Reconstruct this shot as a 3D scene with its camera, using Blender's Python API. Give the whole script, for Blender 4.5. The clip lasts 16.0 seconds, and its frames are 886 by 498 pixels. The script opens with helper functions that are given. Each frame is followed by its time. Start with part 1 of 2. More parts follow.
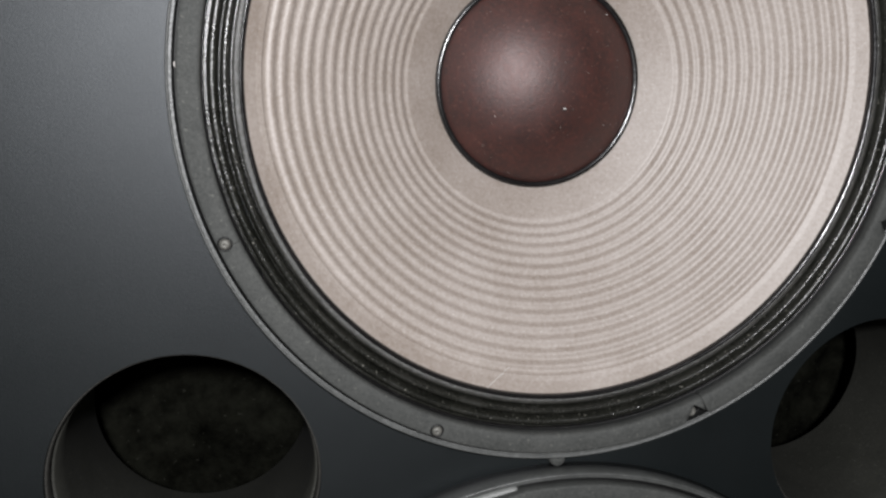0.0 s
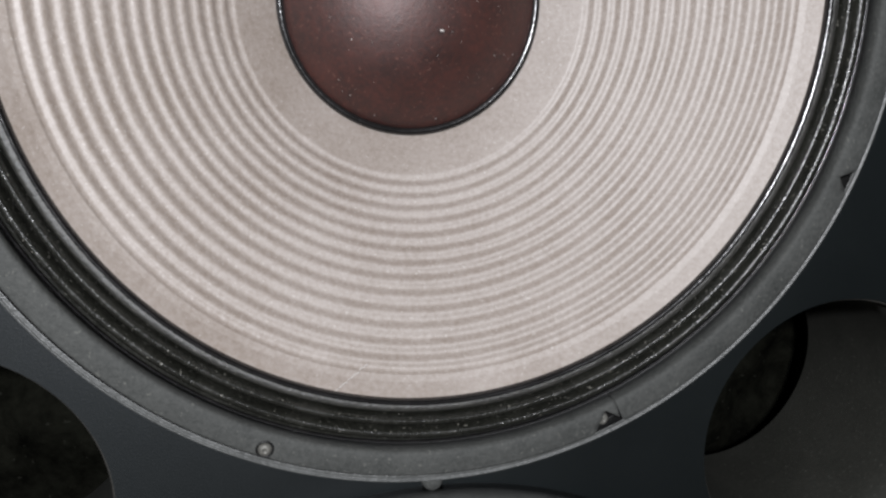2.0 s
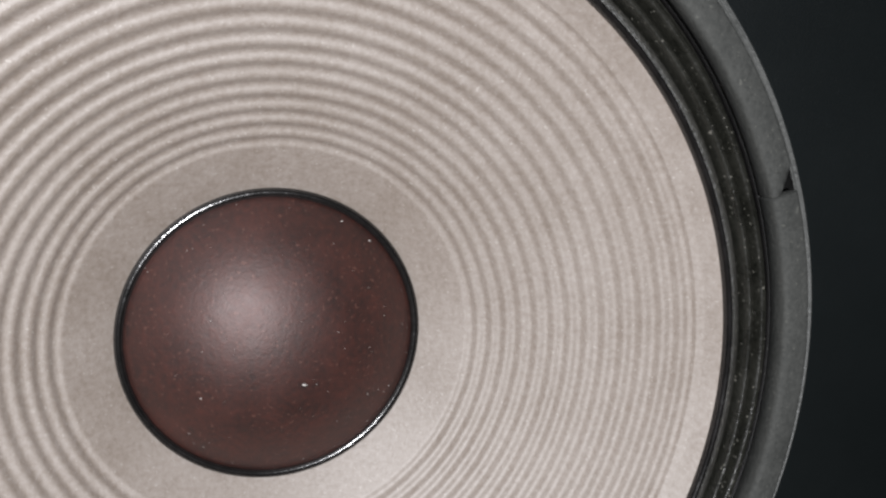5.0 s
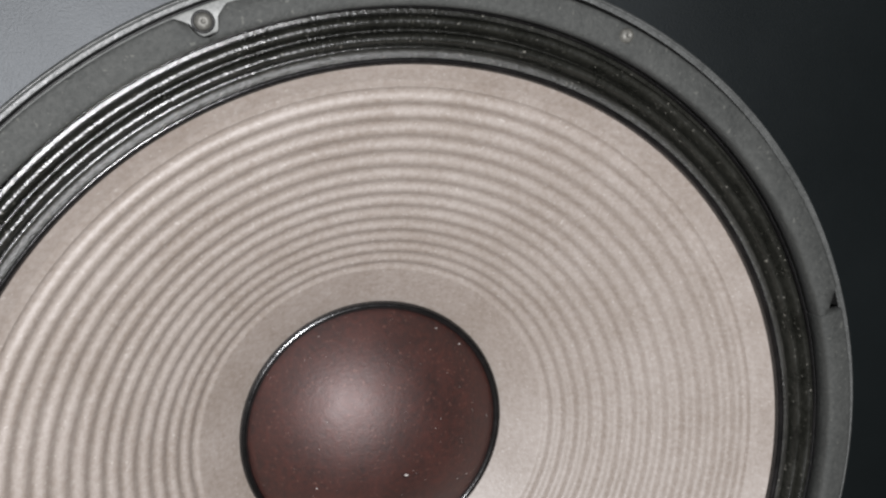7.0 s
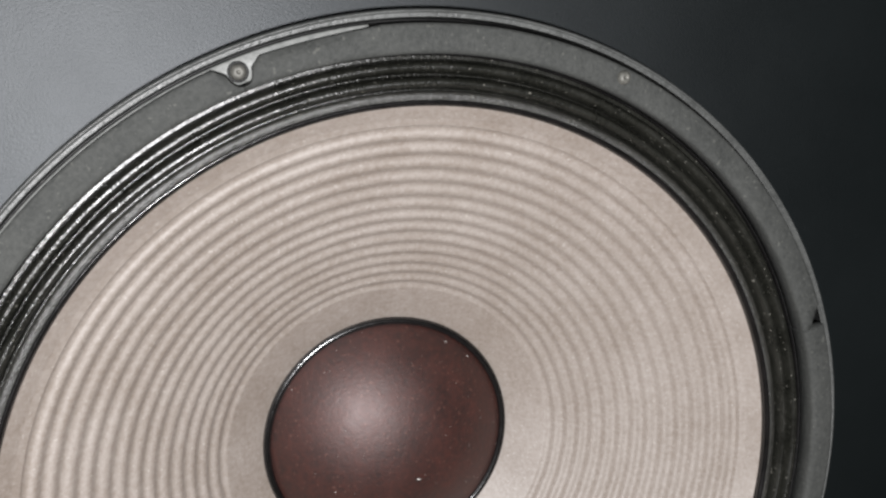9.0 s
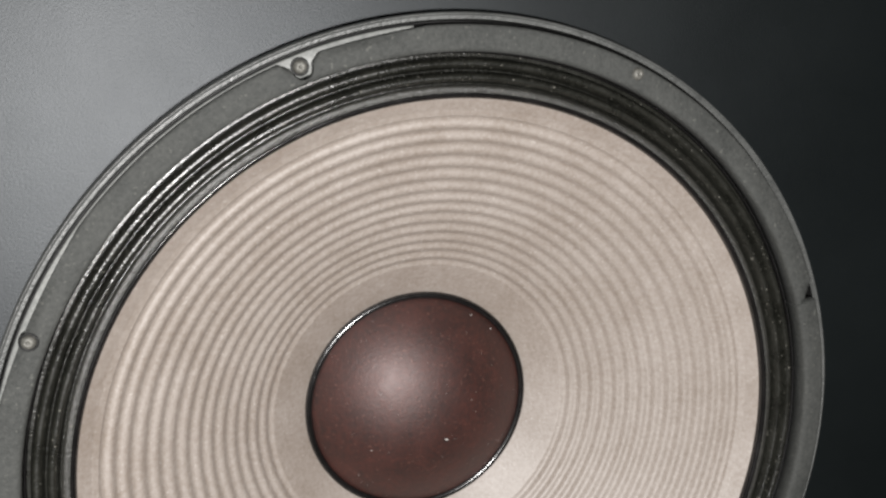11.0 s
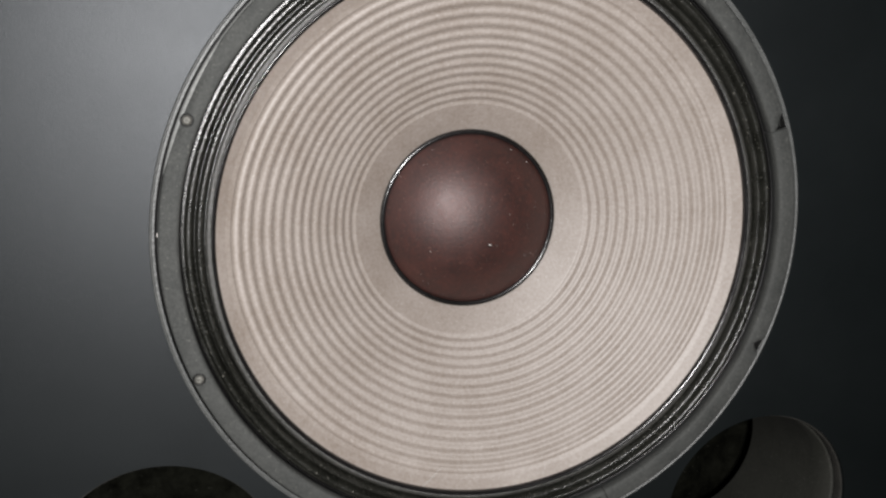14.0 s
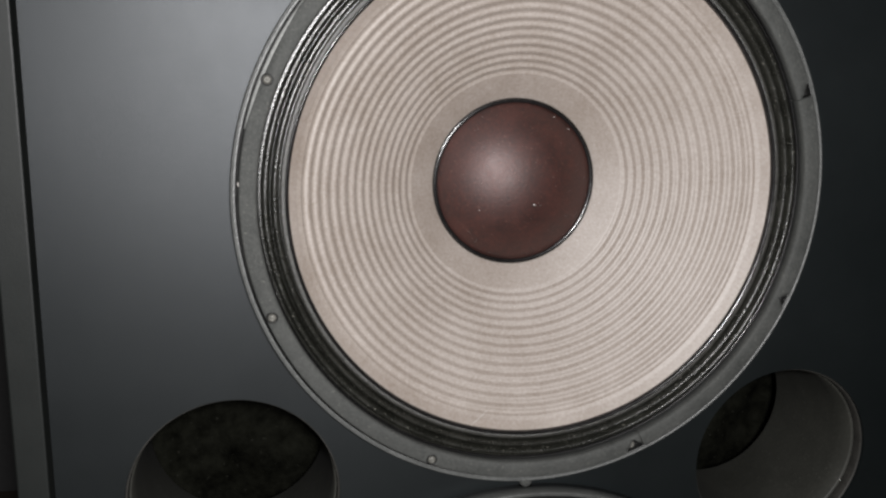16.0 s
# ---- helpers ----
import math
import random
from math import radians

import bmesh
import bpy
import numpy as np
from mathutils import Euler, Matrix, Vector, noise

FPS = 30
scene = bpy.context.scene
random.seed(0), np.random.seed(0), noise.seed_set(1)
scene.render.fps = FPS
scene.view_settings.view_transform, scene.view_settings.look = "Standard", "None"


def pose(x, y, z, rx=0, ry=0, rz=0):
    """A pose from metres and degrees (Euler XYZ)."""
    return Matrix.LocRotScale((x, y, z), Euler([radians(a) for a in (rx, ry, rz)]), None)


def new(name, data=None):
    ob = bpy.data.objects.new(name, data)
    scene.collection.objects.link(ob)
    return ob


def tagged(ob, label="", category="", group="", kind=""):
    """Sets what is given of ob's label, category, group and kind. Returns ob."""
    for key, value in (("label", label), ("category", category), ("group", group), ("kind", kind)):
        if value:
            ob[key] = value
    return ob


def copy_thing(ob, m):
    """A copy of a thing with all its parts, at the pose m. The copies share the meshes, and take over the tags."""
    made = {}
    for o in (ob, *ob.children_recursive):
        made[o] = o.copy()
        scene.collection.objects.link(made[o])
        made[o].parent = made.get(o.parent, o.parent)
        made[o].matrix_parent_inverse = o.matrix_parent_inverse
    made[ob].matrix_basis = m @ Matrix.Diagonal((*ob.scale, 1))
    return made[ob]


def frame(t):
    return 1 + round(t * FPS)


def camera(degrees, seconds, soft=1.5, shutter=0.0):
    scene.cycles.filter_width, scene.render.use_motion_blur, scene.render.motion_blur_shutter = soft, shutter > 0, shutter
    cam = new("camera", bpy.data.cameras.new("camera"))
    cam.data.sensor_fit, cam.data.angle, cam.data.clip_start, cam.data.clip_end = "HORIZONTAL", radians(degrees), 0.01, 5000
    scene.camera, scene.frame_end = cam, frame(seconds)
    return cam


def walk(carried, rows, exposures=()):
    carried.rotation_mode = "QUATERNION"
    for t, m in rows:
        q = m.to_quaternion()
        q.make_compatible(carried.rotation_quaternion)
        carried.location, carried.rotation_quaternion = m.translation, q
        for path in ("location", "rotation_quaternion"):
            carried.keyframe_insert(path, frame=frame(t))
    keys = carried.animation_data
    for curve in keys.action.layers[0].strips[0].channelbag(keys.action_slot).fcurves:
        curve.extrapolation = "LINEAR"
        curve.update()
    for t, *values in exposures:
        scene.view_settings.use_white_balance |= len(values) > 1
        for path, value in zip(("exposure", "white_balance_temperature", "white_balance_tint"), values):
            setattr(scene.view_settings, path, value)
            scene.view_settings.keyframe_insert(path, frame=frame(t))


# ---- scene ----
# World: the baffle's front is the plane y = 0, the room lies at y < 0. CENTRE is the height of the upper woofer's axis.
CENTRE = 0.68
LOWER = 0.398          # the lower woofer's axis is this far below the upper one's
cam = camera(53.94, 16.0, soft=2.4)
# t, x, y, height over CENTRE, yaw, pitch, roll
PATH = [
    (0.0, -0.1443, -0.4247, 0.0157, -10.48, -12.62, -0.43),
    (0.5, -0.1361, -0.3916, -0.0167, -11.31, -12.31, -0.56),
    (1.0, -0.1185, -0.3568, -0.0271, -11.37, -12.51, -0.53),
    (1.5, -0.0972, -0.3376, -0.0289, -12.11, -12.88, -0.85),
    (2.0, -0.0770, -0.3343, -0.0192, -13.13, -13.14, -1.04),
    (2.5, -0.0568, -0.3251, -0.0104, -14.16, -12.28, -1.21),
    (3.0, -0.0387, -0.3143, 0.0105, -14.48, -11.91, -1.43),
    (3.5, -0.0325, -0.3040, 0.0358, -16.91, -12.68, -1.83),
    (4.0, -0.0190, -0.2960, 0.0614, -16.76, -12.56, -1.61),
    (4.5, -0.0215, -0.2912, 0.0857, -17.08, -12.12, -1.55),
    (5.0, -0.0365, -0.2761, 0.1056, -17.24, -11.72, -1.52),
    (7.5, -0.0882, -0.3010, 0.1699, -17.09, -12.06, -1.17),
    (8.0, -0.0928, -0.3009, 0.1770, -17.45, -12.57, -1.05),
    (8.5, -0.0921, -0.3082, 0.1777, -17.34, -12.46, -1.12),
    (11.0, -0.1209, -0.3526, 0.1765, -17.53, -12.47, -1.44),
    (11.5, -0.1263, -0.3624, 0.1680, -17.39, -12.75, -1.67),
    (12.0, -0.1339, -0.3846, 0.1612, -16.58, -12.91, -1.56),
    (12.5, -0.1400, -0.4089, 0.1563, -15.16, -12.34, -1.34),
    (13.0, -0.1392, -0.4276, 0.1399, -13.82, -12.71, -1.13),
    (13.5, -0.1348, -0.4610, 0.1265, -12.88, -12.85, -0.94),
    (14.0, -0.1419, -0.4896, 0.1073, -12.62, -12.73, -0.94),
    (14.5, -0.1422, -0.5075, 0.0990, -12.15, -12.77, -1.01),
    (15.0, -0.1399, -0.5157, 0.0863, -11.76, -12.78, -1.09),
    (15.5, -0.1564, -0.5380, 0.0828, -11.54, -12.64, -1.14),
    (16.0, -0.1731, -0.5358, 0.0851, -11.38, -12.36, -1.24),
]
EXPOSURES = [(0.0, 0.0, 6260, 10), (0.5, 0.09, 6220, 10), (2.0, 0.03, 6110, 10), (4.0, 0.0, 6100, 10), (5.2, 0.0, 6250, 10), (8.0, 0.07, 6260, 10), (11.0, 0.10, 6500, 9), (12.5, -0.01, 6480, 10), (13.5, -0.10, 6450, 10), (15.0, -0.02, 6420, 10), (16.0, -0.07, 6410, 10)]
walk(cam, [(t, pose(x, y, CENTRE + z, 90 + pitch, roll, yaw)) for t, x, y, z, yaw, pitch, roll in PATH], EXPOSURES)

# ---- light: one fixed point light, standing in for a torch carried beside the camera; otherwise dark room ----
world = bpy.data.worlds.new("world")
world.use_nodes = True
world.node_tree.nodes["Background"].inputs[0].default_value = (0.5, 0.55, 0.6, 1)
world.node_tree.nodes["Background"].inputs[1].default_value = 0.0
scene.world = world
torch_light = bpy.data.lights.new("torch_standin", "POINT")
torch_light.energy = 27.0
torch_light.color = (1.0, 0.975, 0.965)
torch_light.shadow_soft_size = 0.02
torch_standin = new("torch_standin", torch_light)
torch_standin.matrix_world = pose(-0.155, -0.60, CENTRE + 0.12)


# ---- materials ----
def nodes_of(name):
    m = bpy.data.materials.new(name)
    m.use_nodes = True
    nt = m.node_tree
    return m, nt, nt.nodes["Principled BSDF"]


def noise_node(nt, coord, scale, detail=4.0, rough=0.6):
    n = nt.nodes.new("ShaderNodeTexNoise")
    n.inputs["Scale"].default_value, n.inputs["Detail"].default_value, n.inputs["Roughness"].default_value = scale, detail, rough
    nt.links.new(coord, n.inputs["Vector"])
    return n.outputs["Fac"]


def ramp(nt, fac, stops):
    r = nt.nodes.new("ShaderNodeValToRGB")
    el = r.color_ramp.elements
    while len(el) < len(stops):
        el.new(0.5)
    for e, (p, c) in zip(el, stops):
        e.position, e.color = p, (*c, 1) if len(c) == 3 else c
    nt.links.new(fac, r.inputs["Fac"])
    return r.outputs["Color"]


def mix(nt, fac, a, b, mode="MIX"):
    n = nt.nodes.new("ShaderNodeMix")
    n.data_type, n.blend_type = "RGBA", mode
    for sock, v in ((n.inputs[0], fac), (n.inputs[6], a), (n.inputs[7], b)):
        if isinstance(v, (int, float)):
            sock.default_value = v
        elif isinstance(v, tuple):
            sock.default_value = (*v, 1)
        else:
            nt.links.new(v, sock)
    return n.outputs[2]


def surface(name, low, high, rough, coarse, fine, bump=0.2, bump_size=0.0005, specks=0.0, speck_colour=(0.5, 0.48, 0.45), speck_scale=900,
            spec=0.5, metal=0.0, rough_spread=0.05, sheen=0.0, coat=0.0, tint=(1, 1, 1), speck_at=0.70):
    """A surface varied at two scales: low and high are its colours, coarse and fine the noise's scales per metre."""
    m, nt, b = nodes_of(name)
    co = nt.nodes.new("ShaderNodeTexCoord").outputs["Object"]
    big, small = noise_node(nt, co, coarse, 5), noise_node(nt, co, fine, 3, 0.7)
    col = mix(nt, 0.55, ramp(nt, big, [(0.3, low), (0.7, high)]), ramp(nt, small, [(0.32, low), (0.68, high)]))
    if specks:
        sp = ramp(nt, noise_node(nt, co, speck_scale, 1, 0.4), [(speck_at, (0, 0, 0)), (speck_at + 0.05, (specks,) * 3)])
        col = mix(nt, sp, col, speck_colour)
    nt.links.new(col, b.inputs["Base Color"])
    rr = ramp(nt, big, [(0.25, (rough - rough_spread,) * 3), (0.75, (rough + rough_spread,) * 3)])
    nt.links.new(rr, b.inputs["Roughness"])
    b.inputs["Metallic"].default_value = metal
    b.inputs["Specular IOR Level"].default_value = spec
    b.inputs["Specular Tint"].default_value = (*tint, 1)
    b.inputs["Coat Weight"].default_value, b.inputs["Coat Roughness"].default_value = coat, 0.55
    if sheen:
        b.inputs["Sheen Weight"].default_value, b.inputs["Sheen Roughness"].default_value = sheen, 0.5
    bp = nt.nodes.new("ShaderNodeBump")
    bp.inputs["Strength"].default_value, bp.inputs["Distance"].default_value = bump, bump_size
    nt.links.new(small, bp.inputs["Height"])
    nt.links.new(bp.outputs["Normal"], b.inputs["Normal"])
    return m


CONE = surface("coated_paper", (0.215, 0.174, 0.142), (0.345, 0.303, 0.272), 0.56, 30, 480, 0.34, 0.0005, 0.4, (0.55, 0.51, 0.47), 800, spec=1.0, coat=0.38)
CAP = surface("brown_cap", (0.0030, 0.0006, 0.0004), (0.048, 0.0090, 0.0044), 0.55, 60, 420, 0.28, 0.0005, 0.35, (0.17, 0.08, 0.06), 700, spec=1.0, speck_at=0.68, tint=(1.0, 0.83, 0.81), rough_spread=0.05)
GLUE = surface("black_glue", (0.004, 0.004, 0.004), (0.009, 0.008, 0.008), 0.22, 60, 240, 0.3, 0.0006, spec=0.9)
CLOTH = surface("doped_cloth", (0.004, 0.0042, 0.0034), (0.024, 0.024, 0.0195), 0.28, 60, 560, 0.45, 0.0006, 0.6, (0.24, 0.23, 0.20), 700, spec=0.68, rough_spread=0.09, speck_at=0.70)
BAND = surface("glued_band", (0.012, 0.012, 0.0105), (0.045, 0.044, 0.038), 0.42, 70, 700, 0.7, 0.0007, 0.4, (0.18, 0.17, 0.14), 800, spec=0.8, speck_at=0.70)
FELT = surface("gasket_felt", (0.026, 0.028, 0.026), (0.072, 0.074, 0.069), 0.78, 45, 650, 0.7, 0.0006, 0.35, (0.17, 0.17, 0.15), 600, spec=0.5)
FRAME = surface("grey_cast_metal", (0.040, 0.042, 0.040), (0.095, 0.098, 0.093), 0.45, 70, 500, 0.7, 0.0006, spec=0.8, rough_spread=0.08)
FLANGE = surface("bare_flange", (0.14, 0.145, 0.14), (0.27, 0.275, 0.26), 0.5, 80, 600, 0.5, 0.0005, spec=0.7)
WALLBLACK = surface("black_frame_paint", (0.004, 0.004, 0.004), (0.010, 0.010, 0.0095), 0.5, 50, 700, 0.3, 0.0003, 0.3, (0.10, 0.10, 0.09), 600, spec=0.35)
SCREW = surface("dusty_screw", (0.06, 0.06, 0.053), (0.19, 0.185, 0.165), 0.5, 160, 900, 0.5, 0.0004, spec=0.5, metal=0.3)
BAFFLE = surface("satin_black_paint", (0.0005, 0.0017, 0.0018), (0.0013, 0.0033, 0.0034), 0.50, 9, 1100, 0.40, 0.0003, 0.15, (0.05, 0.05, 0.05), 1100, spec=0.66, rough_spread=0.035, tint=(0.93, 0.965, 1.0))
LIP = surface("worn_lip", (0.010, 0.010, 0.0085), (0.042, 0.040, 0.035), 0.6, 60, 500, 0.6, 0.0006, spec=0.5)
PANEL = surface("panel_edge_paint", (0.006, 0.0074, 0.0068), (0.011, 0.0132, 0.012), 0.52, 12, 900, 0.3, 0.0003, spec=0.45)
PORT = surface("port_plastic", (0.020, 0.0205, 0.017), (0.036, 0.036, 0.030), 0.60, 25, 500, 0.3, 0.0003, 0.3, (0.09, 0.09, 0.08), 500)
DARK = surface("bare_board", (0.02, 0.018, 0.015), (0.04, 0.036, 0.03), 0.85, 12, 200)
# near black with faint mottling: the shade inside the cabinet is in this colour
SHADED_WADDING = surface("shaded_wadding", (0.0002, 0.0002, 0.00015), (0.0125, 0.0128, 0.0095), 0.95, 13, 70, 0.6, 0.002, 0.2, (0.06, 0.06, 0.05), 260, speck_at=0.72, spec=0.02)
DUST = surface("pale_dust", (0.35, 0.32, 0.30), (0.6, 0.57, 0.54), 0.8, 200, 900)
PLASTER = surface("plaster", (0.035, 0.035, 0.035), (0.05, 0.05, 0.05), 0.9, 3, 90)
BOARDS = surface("floor_wood", (0.03, 0.022, 0.016), (0.06, 0.043, 0.032), 0.6, 4, 60)


# ---- building ----
def part(name, bm, material, parent, label="", smooth=True, kind=""):
    me = bpy.data.meshes.new(name)
    bm.to_mesh(me)
    bm.free()
    me.materials.append(material)
    if smooth:
        for p in me.polygons:
            p.use_smooth = True
    ob = new(name, me)
    ob.parent = parent
    return tagged(ob, label, "", "", kind)


def lathe(profile, segs=192, start=0.0, stop=360.0, outer=None):
    """Turn (r, y) pairs round the y axis. outer(angle): the largest radius at that angle, in degrees."""
    bm = bmesh.new()
    whole = abs(stop - start - 360) < 1e-6
    n = segs if whole else segs + 1
    rings = []
    for i in range(n):
        a = start + (stop - start) * i / segs
        top = outer(a) if outer else 9
        c, s = math.cos(radians(a)), math.sin(radians(a))
        rings.append([bm.verts.new((min(r, top) * c, y, min(r, top) * s)) for r, y in profile])
    for i in range(segs):
        p, q = rings[i], rings[(i + 1) % n]
        for j in range(len(profile) - 1):
            bm.faces.new((p[j], p[j + 1], q[j + 1], q[j]))
    if not whole:
        for ring, flip in ((rings[0], False), (rings[-1], True)):
            bm.faces.new(ring if flip else ring[::-1])
    bmesh.ops.recalc_face_normals(bm, faces=bm.faces)
    return bm


def box(x0, x1, y0, y1, z0, z1, bevel=0.0):
    bm = bmesh.new()
    bmesh.ops.create_cube(bm, size=1)
    for v in bm.verts:
        v.co = ((x0 + x1) / 2 + v.co.x * (x1 - x0), (y0 + y1) / 2 + v.co.y * (y1 - y0), (z0 + z1) / 2 + v.co.z * (z1 - z0))
    if bevel:
        bmesh.ops.bevel(bm, geom=bm.edges[:], offset=bevel, segments=2, affect="EDGES", profile=0.5)
    return bm


def plate_with_holes(x0, x1, z0, z1, y0, y1, holes):
    """An upright board from y0 to y1 with round holes (x, z, r) through it."""
    cu = bpy.data.curves.new("plate", "CURVE")
    cu.dimensions, cu.fill_mode, cu.extrude = "2D", "BOTH", (y1 - y0) / 2
    loops = [[(x0, z0), (x1, z0), (x1, z1), (x0, z1)]]
    for hx, hz, r in holes:
        loops.append([(hx + r * math.cos(math.tau * i / 96), hz + r * math.sin(math.tau * i / 96)) for i in range(96)])
    for loop in loops:
        sp = cu.splines.new("POLY")
        sp.points.add(len(loop) - 1)
        for p, (a, b) in zip(sp.points, loop):
            p.co = (a, b, 0, 1)
        sp.use_cyclic_u = True
    tmp = new("plate", cu)
    bpy.context.view_layer.update()
    me = bpy.data.meshes.new_from_object(tmp.evaluated_get(bpy.context.evaluated_depsgraph_get()))
    bm = bmesh.new()
    bm.from_mesh(me)
    bpy.data.objects.remove(tmp)
    bpy.data.meshes.remove(me)
    for v in bm.verts:
        v.co = (v.co.x, (y0 + y1) / 2 - v.co.z, v.co.y)
    bmesh.ops.recalc_face_normals(bm, faces=bm.faces)
    return bm


# ---- room ----
def slab(name, b, material, label):
    me_ob = part(name, b, material, None, label, smooth=False)
    tagged(me_ob, "", name.split("_")[0], "", "structure")
    return me_ob


slab("floor", box(-2.6, 2.6, -3.2, 1.0, -0.1, 0.0), BOARDS, "dark wooden floor under the loudspeaker")
slab("ceiling", box(-2.6, 2.6, -3.2, 1.0, 2.5, 2.6), PLASTER, "plain ceiling of the dim room")
slab("wall_north", box(-2.7, 2.7, 1.0, 1.1, -0.1, 2.6), PLASTER, "plain wall behind the loudspeaker")
slab("wall_south", box(-2.7, 2.7, -3.3, -3.2, -0.1, 2.6), PLASTER, "plain wall facing the loudspeaker")
slab("wall_west", box(-2.7, -2.6, -3.2, 1.0, -0.1, 2.6), PLASTER, "plain side wall of the dim room")
slab("wall_east", box(2.6, 2.7, -3.2, 1.0, -0.1, 2.6), PLASTER, "plain side wall of the dim room")

# ---- loudspeaker cabinet ----
IN, OUT, TOP, DEEP = 0.3065, 0.328, 1.15, 0.50
PORT_X, PORT_Z, PORT_R = 0.1975, CENTRE - 0.1985, 0.0685
cabinet = tagged(new("loudspeaker_cabinet"), "black painted wooden loudspeaker cabinet with two round bass ports", "loudspeaker")
part("baffle", plate_with_holes(-IN, IN, 0.024, TOP - 0.024, 0.0, 0.025,
     [(0, CENTRE, 0.184), (0, CENTRE - LOWER, 0.184), (-PORT_X, PORT_Z, PORT_R), (PORT_X, PORT_Z, PORT_R)]), BAFFLE, cabinet, "satin black front baffle", smooth=False)
for side in (-1, 1):
    a, b = sorted((side * (IN + 0.003), side * OUT))
    part("side_panel", box(a, b, -0.002, DEEP, 0.0, TOP, 0.0012), PANEL, cabinet, smooth=False)
part("top_panel", box(-IN - 0.0028, IN + 0.0028, -0.001, DEEP, TOP - 0.021, TOP - 0.0005), PANEL, cabinet, smooth=False)
part("bottom_panel", box(-IN - 0.0028, IN + 0.0028, -0.001, DEEP, 0.0005, 0.021), PANEL, cabinet, smooth=False)
part("back_panel", box(-IN - 0.0028, IN + 0.0028, DEEP - 0.022, DEEP - 0.002, 0.0215, TOP - 0.0215), DARK, cabinet, smooth=False)
for side in (-1, 1):
    a, b = sorted((side * (IN - 0.022), side * (IN + 0.0025)))
    part("batten", box(a, b, 0.0255, 0.05, 0.0215, TOP - 0.0215), DARK, cabinet, smooth=False)

# damping wadding behind the ports, its colour carrying the cabinet's inner shade
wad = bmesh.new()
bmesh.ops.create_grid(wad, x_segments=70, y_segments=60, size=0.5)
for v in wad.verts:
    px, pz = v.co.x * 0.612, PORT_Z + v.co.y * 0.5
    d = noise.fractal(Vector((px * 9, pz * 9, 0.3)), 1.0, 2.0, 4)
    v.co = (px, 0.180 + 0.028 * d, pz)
part("shaded_wadding", wad, SHADED_WADDING, cabinet, "matted damping wadding, coloured near black for the shade inside the cabinet")

tube_profile = [(0.0684, 0.0112), (0.0662, 0.0112), (0.0656, 0.0120), (0.0655, 0.030), (0.0660, 0.113), (0.0666, 0.1145), (0.0690, 0.1145), (0.0692, 0.028)]
lip_profile = [(0.0684, 0.0026), (0.0679, 0.0018), (0.0673, 0.0022), (0.0669, 0.0034), (0.0668, 0.0096), (0.0672, 0.0104), (0.0683, 0.0104)]
for side in (-1, 1):
    port = part("bass_port", lathe(tube_profile, 128), PORT, cabinet, "matt black bass port tube")
    part("lip", lathe(lip_profile, 128), LIP, port, "worn grey lip")
    port.matrix_basis = pose(side * PORT_X, 0, PORT_Z)

# ---- woofer ----
CONE_R, CONE_Y, CAP_R, CAP_Y = 0.1610, -0.0086, 0.058, 0.0589
SCREW_R = 0.1855
CLOSED = (1, 3, 4, 5)      # screws that sit in a closed hole of the gasket
BAND_R, RIB = 0.1550, 0.00098      # the steeper outer band of the cone begins here; the depth of its ribs
SLOPE = (CAP_Y - CONE_Y - 0.88 * (CONE_R - BAND_R)) / (BAND_R - CAP_R)


FAST = 0.38             # the share of each rib's width that its steep flank takes
GROOVES = (0.0787, 0.0837, 0.0887, 0.0939, 0.0993, 0.1049, 0.1103, 0.1158, 0.1216, 0.1277, 0.1336, 0.1398, 0.1456, 0.1511)


def cone_y(r):
    """The cone's face: straight, with sharp-bottomed ring grooves between its flat throat and its rim."""
    if r > BAND_R:
        return CONE_Y + 0.88 * (CONE_R - r)
    y = CONE_Y + 0.88 * (CONE_R - BAND_R) + (BAND_R - r) * SLOPE
    rib = RIB * (0.92 + 0.36 * (r - 0.078) / 0.075)
    ends = (GROOVES[0] - 0.0050,) + GROOVES + (GROOVES[-1] + 0.0032,)
    for k in range(len(ends) - 1):
        a, b = ends[k], ends[k + 1]
        if a <= r < b:
            u = (r - a) / (b - a)
            if u > FAST:
                y += rib * (0.5 - 0.5 * math.cos(math.pi * (u - FAST) / (1 - FAST))) * (b <= GROOVES[-1])
            elif k:
                v = u / FAST if b <= GROOVES[-1] else min(1.0, u)
                y += rib * (0.5 + 0.5 * math.cos(math.pi * v))
    return y


def gasket_edge(a):
    """The gasket's outer radius: cut back a little where it was laid off centre, with a notch at each open screw."""
    a %= 360
    bare = max(1 - ((a - 106) / 9) ** 2, 1 - ((a - 155) / 11) ** 2, 0.0)
    full = 0.1894 - 0.0014 * bare ** 0.7
    k = int(a // 45)
    arc = radians(a % 45 - 22.5) * SCREW_R
    cut = 0.0
    if k == 0 and -0.0062 < arc < 0.0046:
        cut = 0.0082 * (0.0046 - arc) / 0.0108
    elif k == 2 and abs(arc) < 0.0082:
        cut = 0.0034 * (0.0082 - abs(arc)) / 0.0042
        if abs(arc) < 0.0042:
            cut = max(cut, 0.0039 + math.sqrt(0.0042 ** 2 - arc ** 2))
    elif k == 6 and -0.0078 < arc < 0.0074:
        cut = 0.0088 * (1 - max(-arc / 0.0078, arc / 0.0074))
    elif k == 7 and abs(arc) < 0.0056:
        cut = 0.0072 * (1 - abs(arc) / 0.0056)
    return full - cut


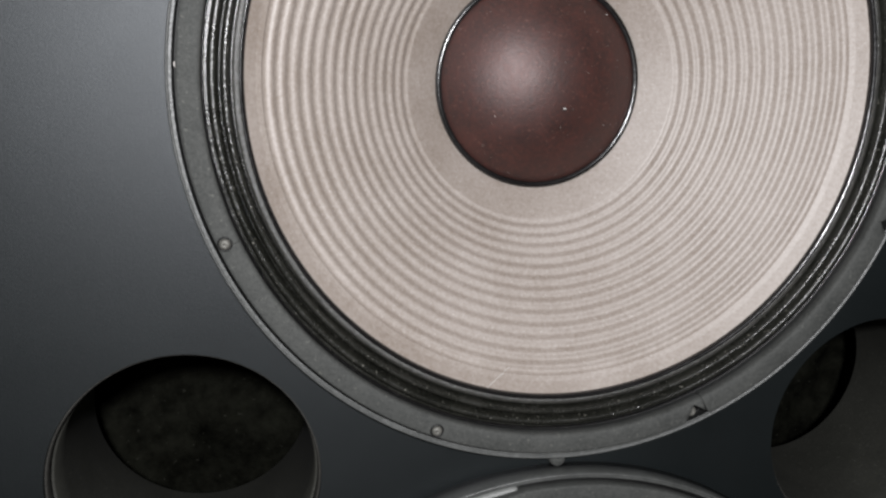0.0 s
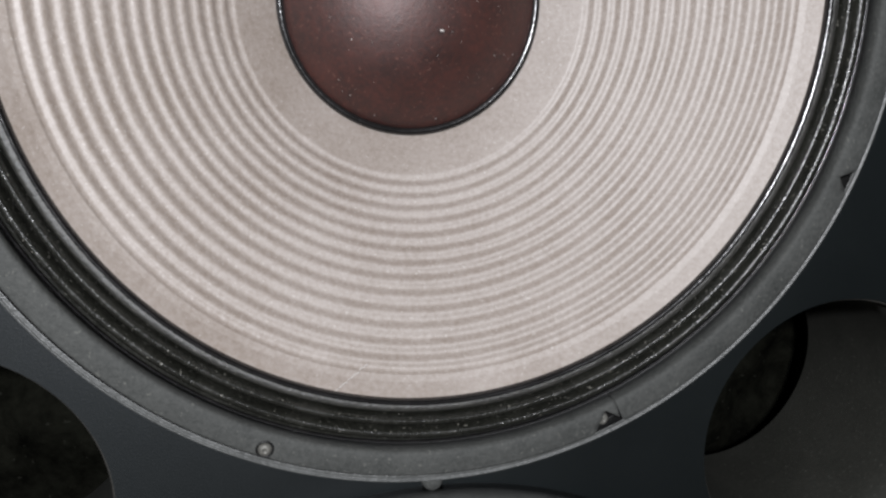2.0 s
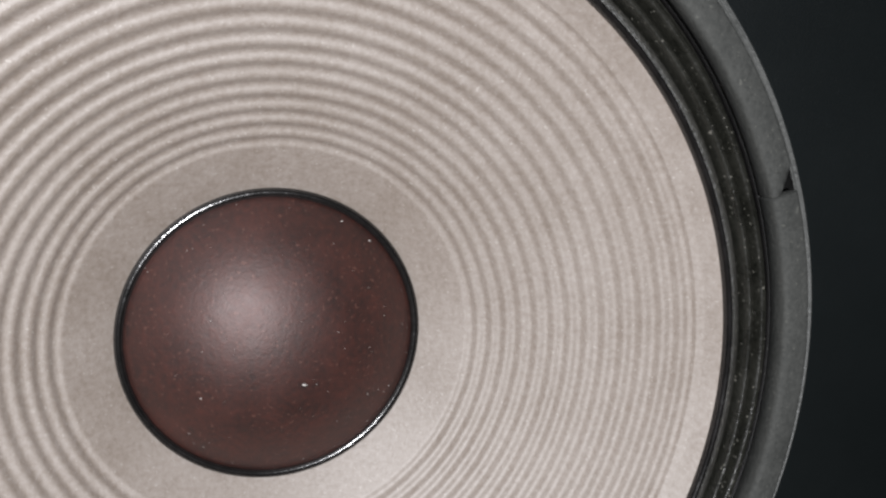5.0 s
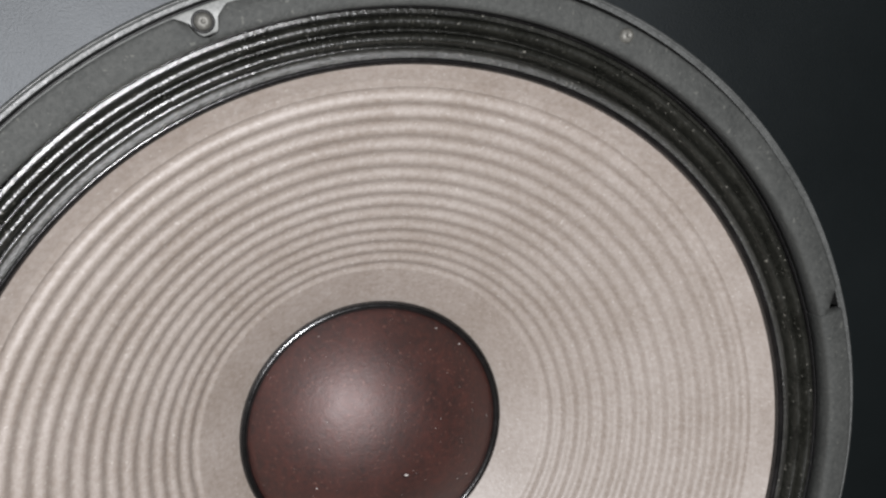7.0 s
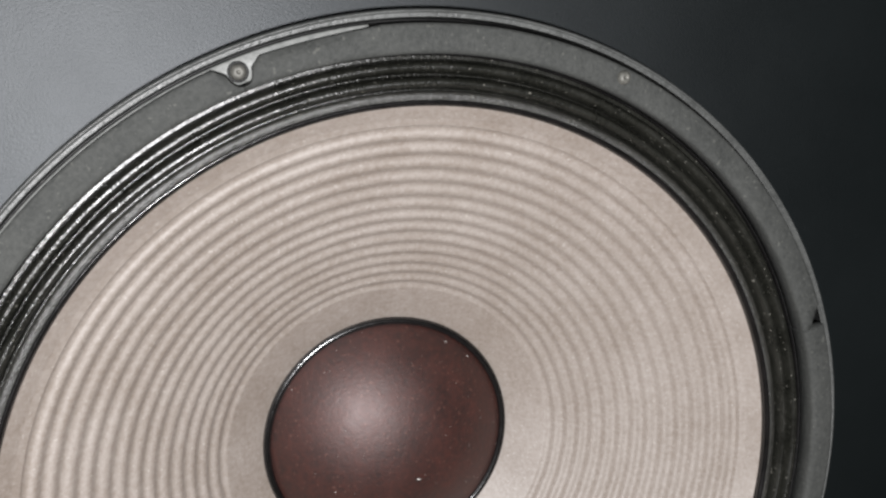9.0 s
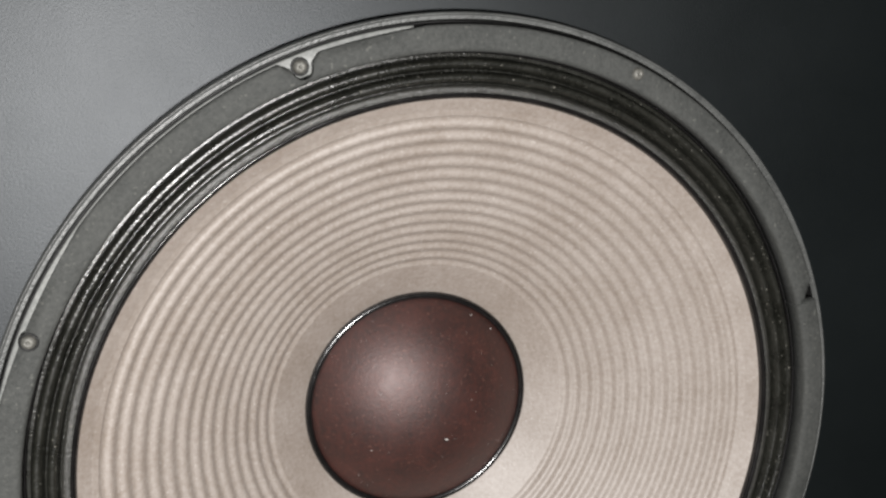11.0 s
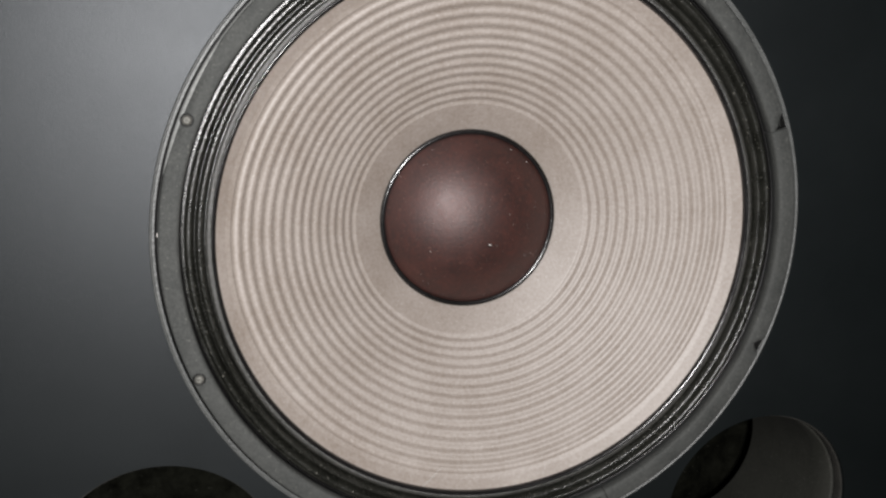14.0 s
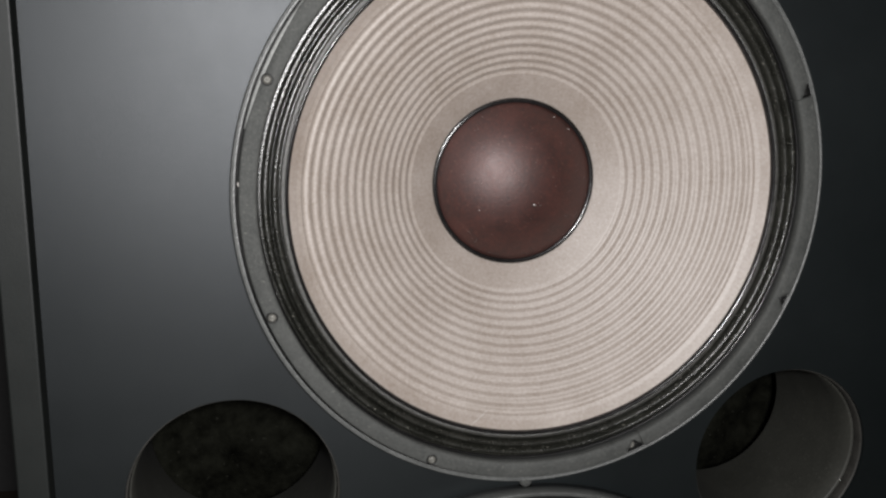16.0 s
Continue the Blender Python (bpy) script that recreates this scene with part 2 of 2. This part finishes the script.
def woofer():
    ob = tagged(new("woofer"), "large woofer with ribbed pale paper cone and brown dust cap", "woofer", "woofers in the baffle")
    part("rim", lathe([(0.1838, 0.010), (0.1838, -0.001), (0.1943, -0.0006), (0.1945, -0.0120), (0.1943, -0.0139), (0.1940, -0.0147), (0.1936, -0.0151), (0.1932, -0.0149), (0.1930, -0.0143),
                       (0.1926, -0.0142), (0.1918, -0.0144), (0.1914, -0.0142)], 256), FRAME, ob, "satin grey cast metal rim")
    part("frame", lathe([(0.1914, -0.0142), (0.1912, -0.0137), (0.1910, -0.0095), (0.1904, -0.0088), (0.1902, -0.0095), (0.1901, -0.0100), (0.1898, -0.0104), (0.1815, -0.0104), (0.1806, -0.0096), (0.1790, -0.0092), (0.1787, -0.0086), (0.1786, 0.004), (0.1750, 0.006),
                         (0.120, 0.105), (0.080, 0.112), (0.0, 0.112)], 256), WALLBLACK, ob, "glossy black painted frame")
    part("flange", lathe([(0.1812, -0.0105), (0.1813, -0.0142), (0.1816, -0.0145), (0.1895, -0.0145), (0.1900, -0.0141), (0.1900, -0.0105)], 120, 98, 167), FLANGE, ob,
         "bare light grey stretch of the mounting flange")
    seams = (20.6, 112.6, 203.0, 294.2)
    gaps = (0.14, 0.02, 0.02, 0.10)
    for i, s in enumerate(seams):
        e = seams[(i + 1) % 4] + (360 if i == 3 else 0)
        part("gasket_segment", lathe([(0.1797, -0.0100), (0.1788, -0.0106), (0.1787, -0.0172), (0.1791, -0.0186), (0.1803, -0.0192), (0.1830, -0.0193), (0.1880, -0.0192),
                                      (0.1890, -0.0189), (0.1894, -0.0180), (0.1894, -0.0112), (0.1886, -0.0107)], 480, s + gaps[i], e - gaps[(i + 1) % 4], gasket_edge),
             FELT, ob, "dark grey felt gasket strip")
    part("gasket_glue", lathe([(0.1790, -0.0092), (0.1788, -0.0098), (0.1784, -0.0097), (0.1781, -0.0090), (0.1784, -0.0084)], 256), GLUE, ob, "glossy black glue line")
    # pleated edge: two ridges and a glued band between the gasket and the cone
    prof = []
    for k in range(141):
        r = 0.1788 - (0.1788 - 0.1640) * k / 140
        y = -0.0072
        for c, half in ((0.17415, 0.0027), (0.16855, 0.0025)):
            q = abs(r - c) / half
            if q < 1:
                y -= 0.0060 * (1 - q ** 2.6) ** 0.7
        prof.append((r, y))
    part("edge_band", lathe([(0.1656, -0.0070), (0.1655, -0.0092), (0.1651, -0.0102), (0.1643, -0.0107), (0.1630, -0.0106), (0.1616, -0.0101), (0.1603, -0.0092)], 256), BAND, ob, "dull black glued edge band")
    part("surround", lathe(prof, 256), CLOTH, ob, "pleated glossy black doped cloth surround")
    rs = [CONE_R - (CONE_R - CAP_R + 0.002) * k / 340 for k in range(341)]
    cone = part("cone", lathe([(r, cone_y(r) if r < 0.1602 else CONE_Y + 0.0004) for r in rs], 256), CONE, ob, "ribbed pale grey paper cone")
    part("edge_glue", lathe([(0.1624, -0.0100), (0.1621, -0.0109), (0.1616, -0.0111), (0.1608, -0.0106), (0.1602, -0.0100), (0.1600, -0.0093), (0.1600, -0.0078)], 256), GLUE, ob, "thin black glue line")
    H = 0.0245
    R = (CAP_R ** 2 + H ** 2) / (2 * H)
    dome = []
    for k in range(41):
        r = CAP_R * (1 - k / 40)
        dome.append((max(r, 0.00002), CAP_Y + 0.0005 + (R - H) - math.sqrt(R * R - r * r)))
    cap = part("dust_cap", lathe(dome, 160), CAP, ob, "dark brown domed dust cap")
    ring = [(CAP_R - 0.0004 + 0.0018 * math.cos(radians(k * 24)), CAP_Y - 0.0012 + 0.0017 * math.sin(radians(k * 24))) for k in range(16)]
    part("glue_ring", lathe(ring, 200), GLUE, cap, "glossy black glue bead")

    def cap_y(r):
        return CAP_Y + 0.0005 + (R - H) - math.sqrt(R * R - r * r)
    rng = random.Random(4)
    flecks = [(0.0090, -0.0130, 0.0013), (0.0265, 0.0462, 0.0007), (0.0376, 0.0380, 0.0007), (0.0408, -0.0226, 0.0005), (-0.0288, -0.0172, 0.0005)]
    for _ in range(70):
        a, q = rng.uniform(0, math.tau), 0.056 * math.sqrt(rng.random())
        flecks.append((q * math.cos(a), q * math.sin(a), rng.uniform(0.00012, 0.00035)))
    dust = bmesh.new()
    for fx, fz, s in flecks:
        m = Matrix.LocRotScale((fx, cap_y(math.hypot(fx, fz)) - 0.0001, fz), Euler((rng.random(), rng.random(), rng.random())), (s, s * 0.35, s * rng.uniform(0.35, 0.8)))
        bmesh.ops.create_icosphere(dust, subdivisions=1, radius=1.0, matrix=m)
    part("dust", dust, DUST, cap, "pale dust flecks", kind="stuff")
    # a pale scratch across the lowest ribs, and fluff caught on the cone and the pleats
    fl = bmesh.new()
    for k in range(14):
        fx, fz = -0.0455 + 0.00127 * k, -0.1560 + 0.00066 * k + rng.uniform(-0.0002, 0.0002)
        m = Matrix.LocRotScale((fx, cone_y(math.hypot(fx, fz)) - 0.00005, fz), Euler((0, -0.6, 0)), (0.0013, 0.00020, 0.00032))
        bmesh.ops.create_icosphere(fl, subdivisions=1, radius=1.0, matrix=m)
    part("scratch", fl, DUST, cone, "pale scratch")
    lint = bmesh.new()
    for _ in range(230):
        a, q = rng.uniform(0, math.tau), 0.061 + 0.115 * rng.random() ** 0.8
        y = cone_y(q) if q < 0.160 else -0.0098
        s = rng.uniform(0.00012, 0.00034)
        m = Matrix.LocRotScale((q * math.cos(a), y - 0.0001, q * math.sin(a)), Euler((rng.random() * 3, rng.random() * 3, rng.random() * 3)), (s, s * 0.5, s * 0.6))
        bmesh.ops.create_icosphere(lint, subdivisions=1, radius=1.0, matrix=m)
    part("lint", lint, DUST, ob, "pale specks of lint", kind="stuff")
    head = [(0.00002, -0.0026), (0.0005, -0.0026), (0.0007, -0.0030), (0.0014, -0.0029), (0.0022, -0.0025), (0.0027, -0.0016), (0.0029, -0.0004), (0.0030, 0.006)]
    for k in (1, 2, 3, 4, 5, 6):
        a = radians(22.5 + 45 * k) - (0.010 if k == 6 else 0.0)
        closed = k in CLOSED
        r = 0.1852 if k == 6 else SCREW_R
        sc = part("screw", lathe(head, 20), SCREW, ob, "dusty metal screw head")
        sc.matrix_basis = pose(r * math.cos(a), -0.0180 if closed else -0.0150, r * math.sin(a))
        if k in (2, 3, 4, 5):
            wa = part("washer", lathe([(0.0027, 0.0), (0.0028, -0.0003), (0.0033, -0.0004), (0.0036, 0.0), (0.0037, 0.0008)], 28), WALLBLACK, sc, "black washer")
            wa.matrix_basis = pose(0, -0.0013 if closed else 0.0004, 0)
    chip = bmesh.new()
    bmesh.ops.create_icosphere(chip, subdivisions=1, radius=1.0, matrix=Matrix.LocRotScale((-0.1893, -0.0172, 0.0104), None, (0.0006, 0.001, 0.0016)))
    part("paint_chip", chip, DUST, ob, "small pale chip")
    return ob


upper = woofer()
upper.matrix_basis = pose(0, 0, CENTRE)
copy_thing(upper, pose(0, 0, CENTRE - LOWER))
stud = part("screw", lathe([(0.00002, -0.0068), (0.0028, -0.0064), (0.0042, -0.0050), (0.0047, -0.0030), (0.0047, 0.0)], 32), FELT, cabinet, "dusty round screw head in the gap between the woofers")
stud.matrix_basis = pose(-0.0012, 0, CENTRE - 0.1996)
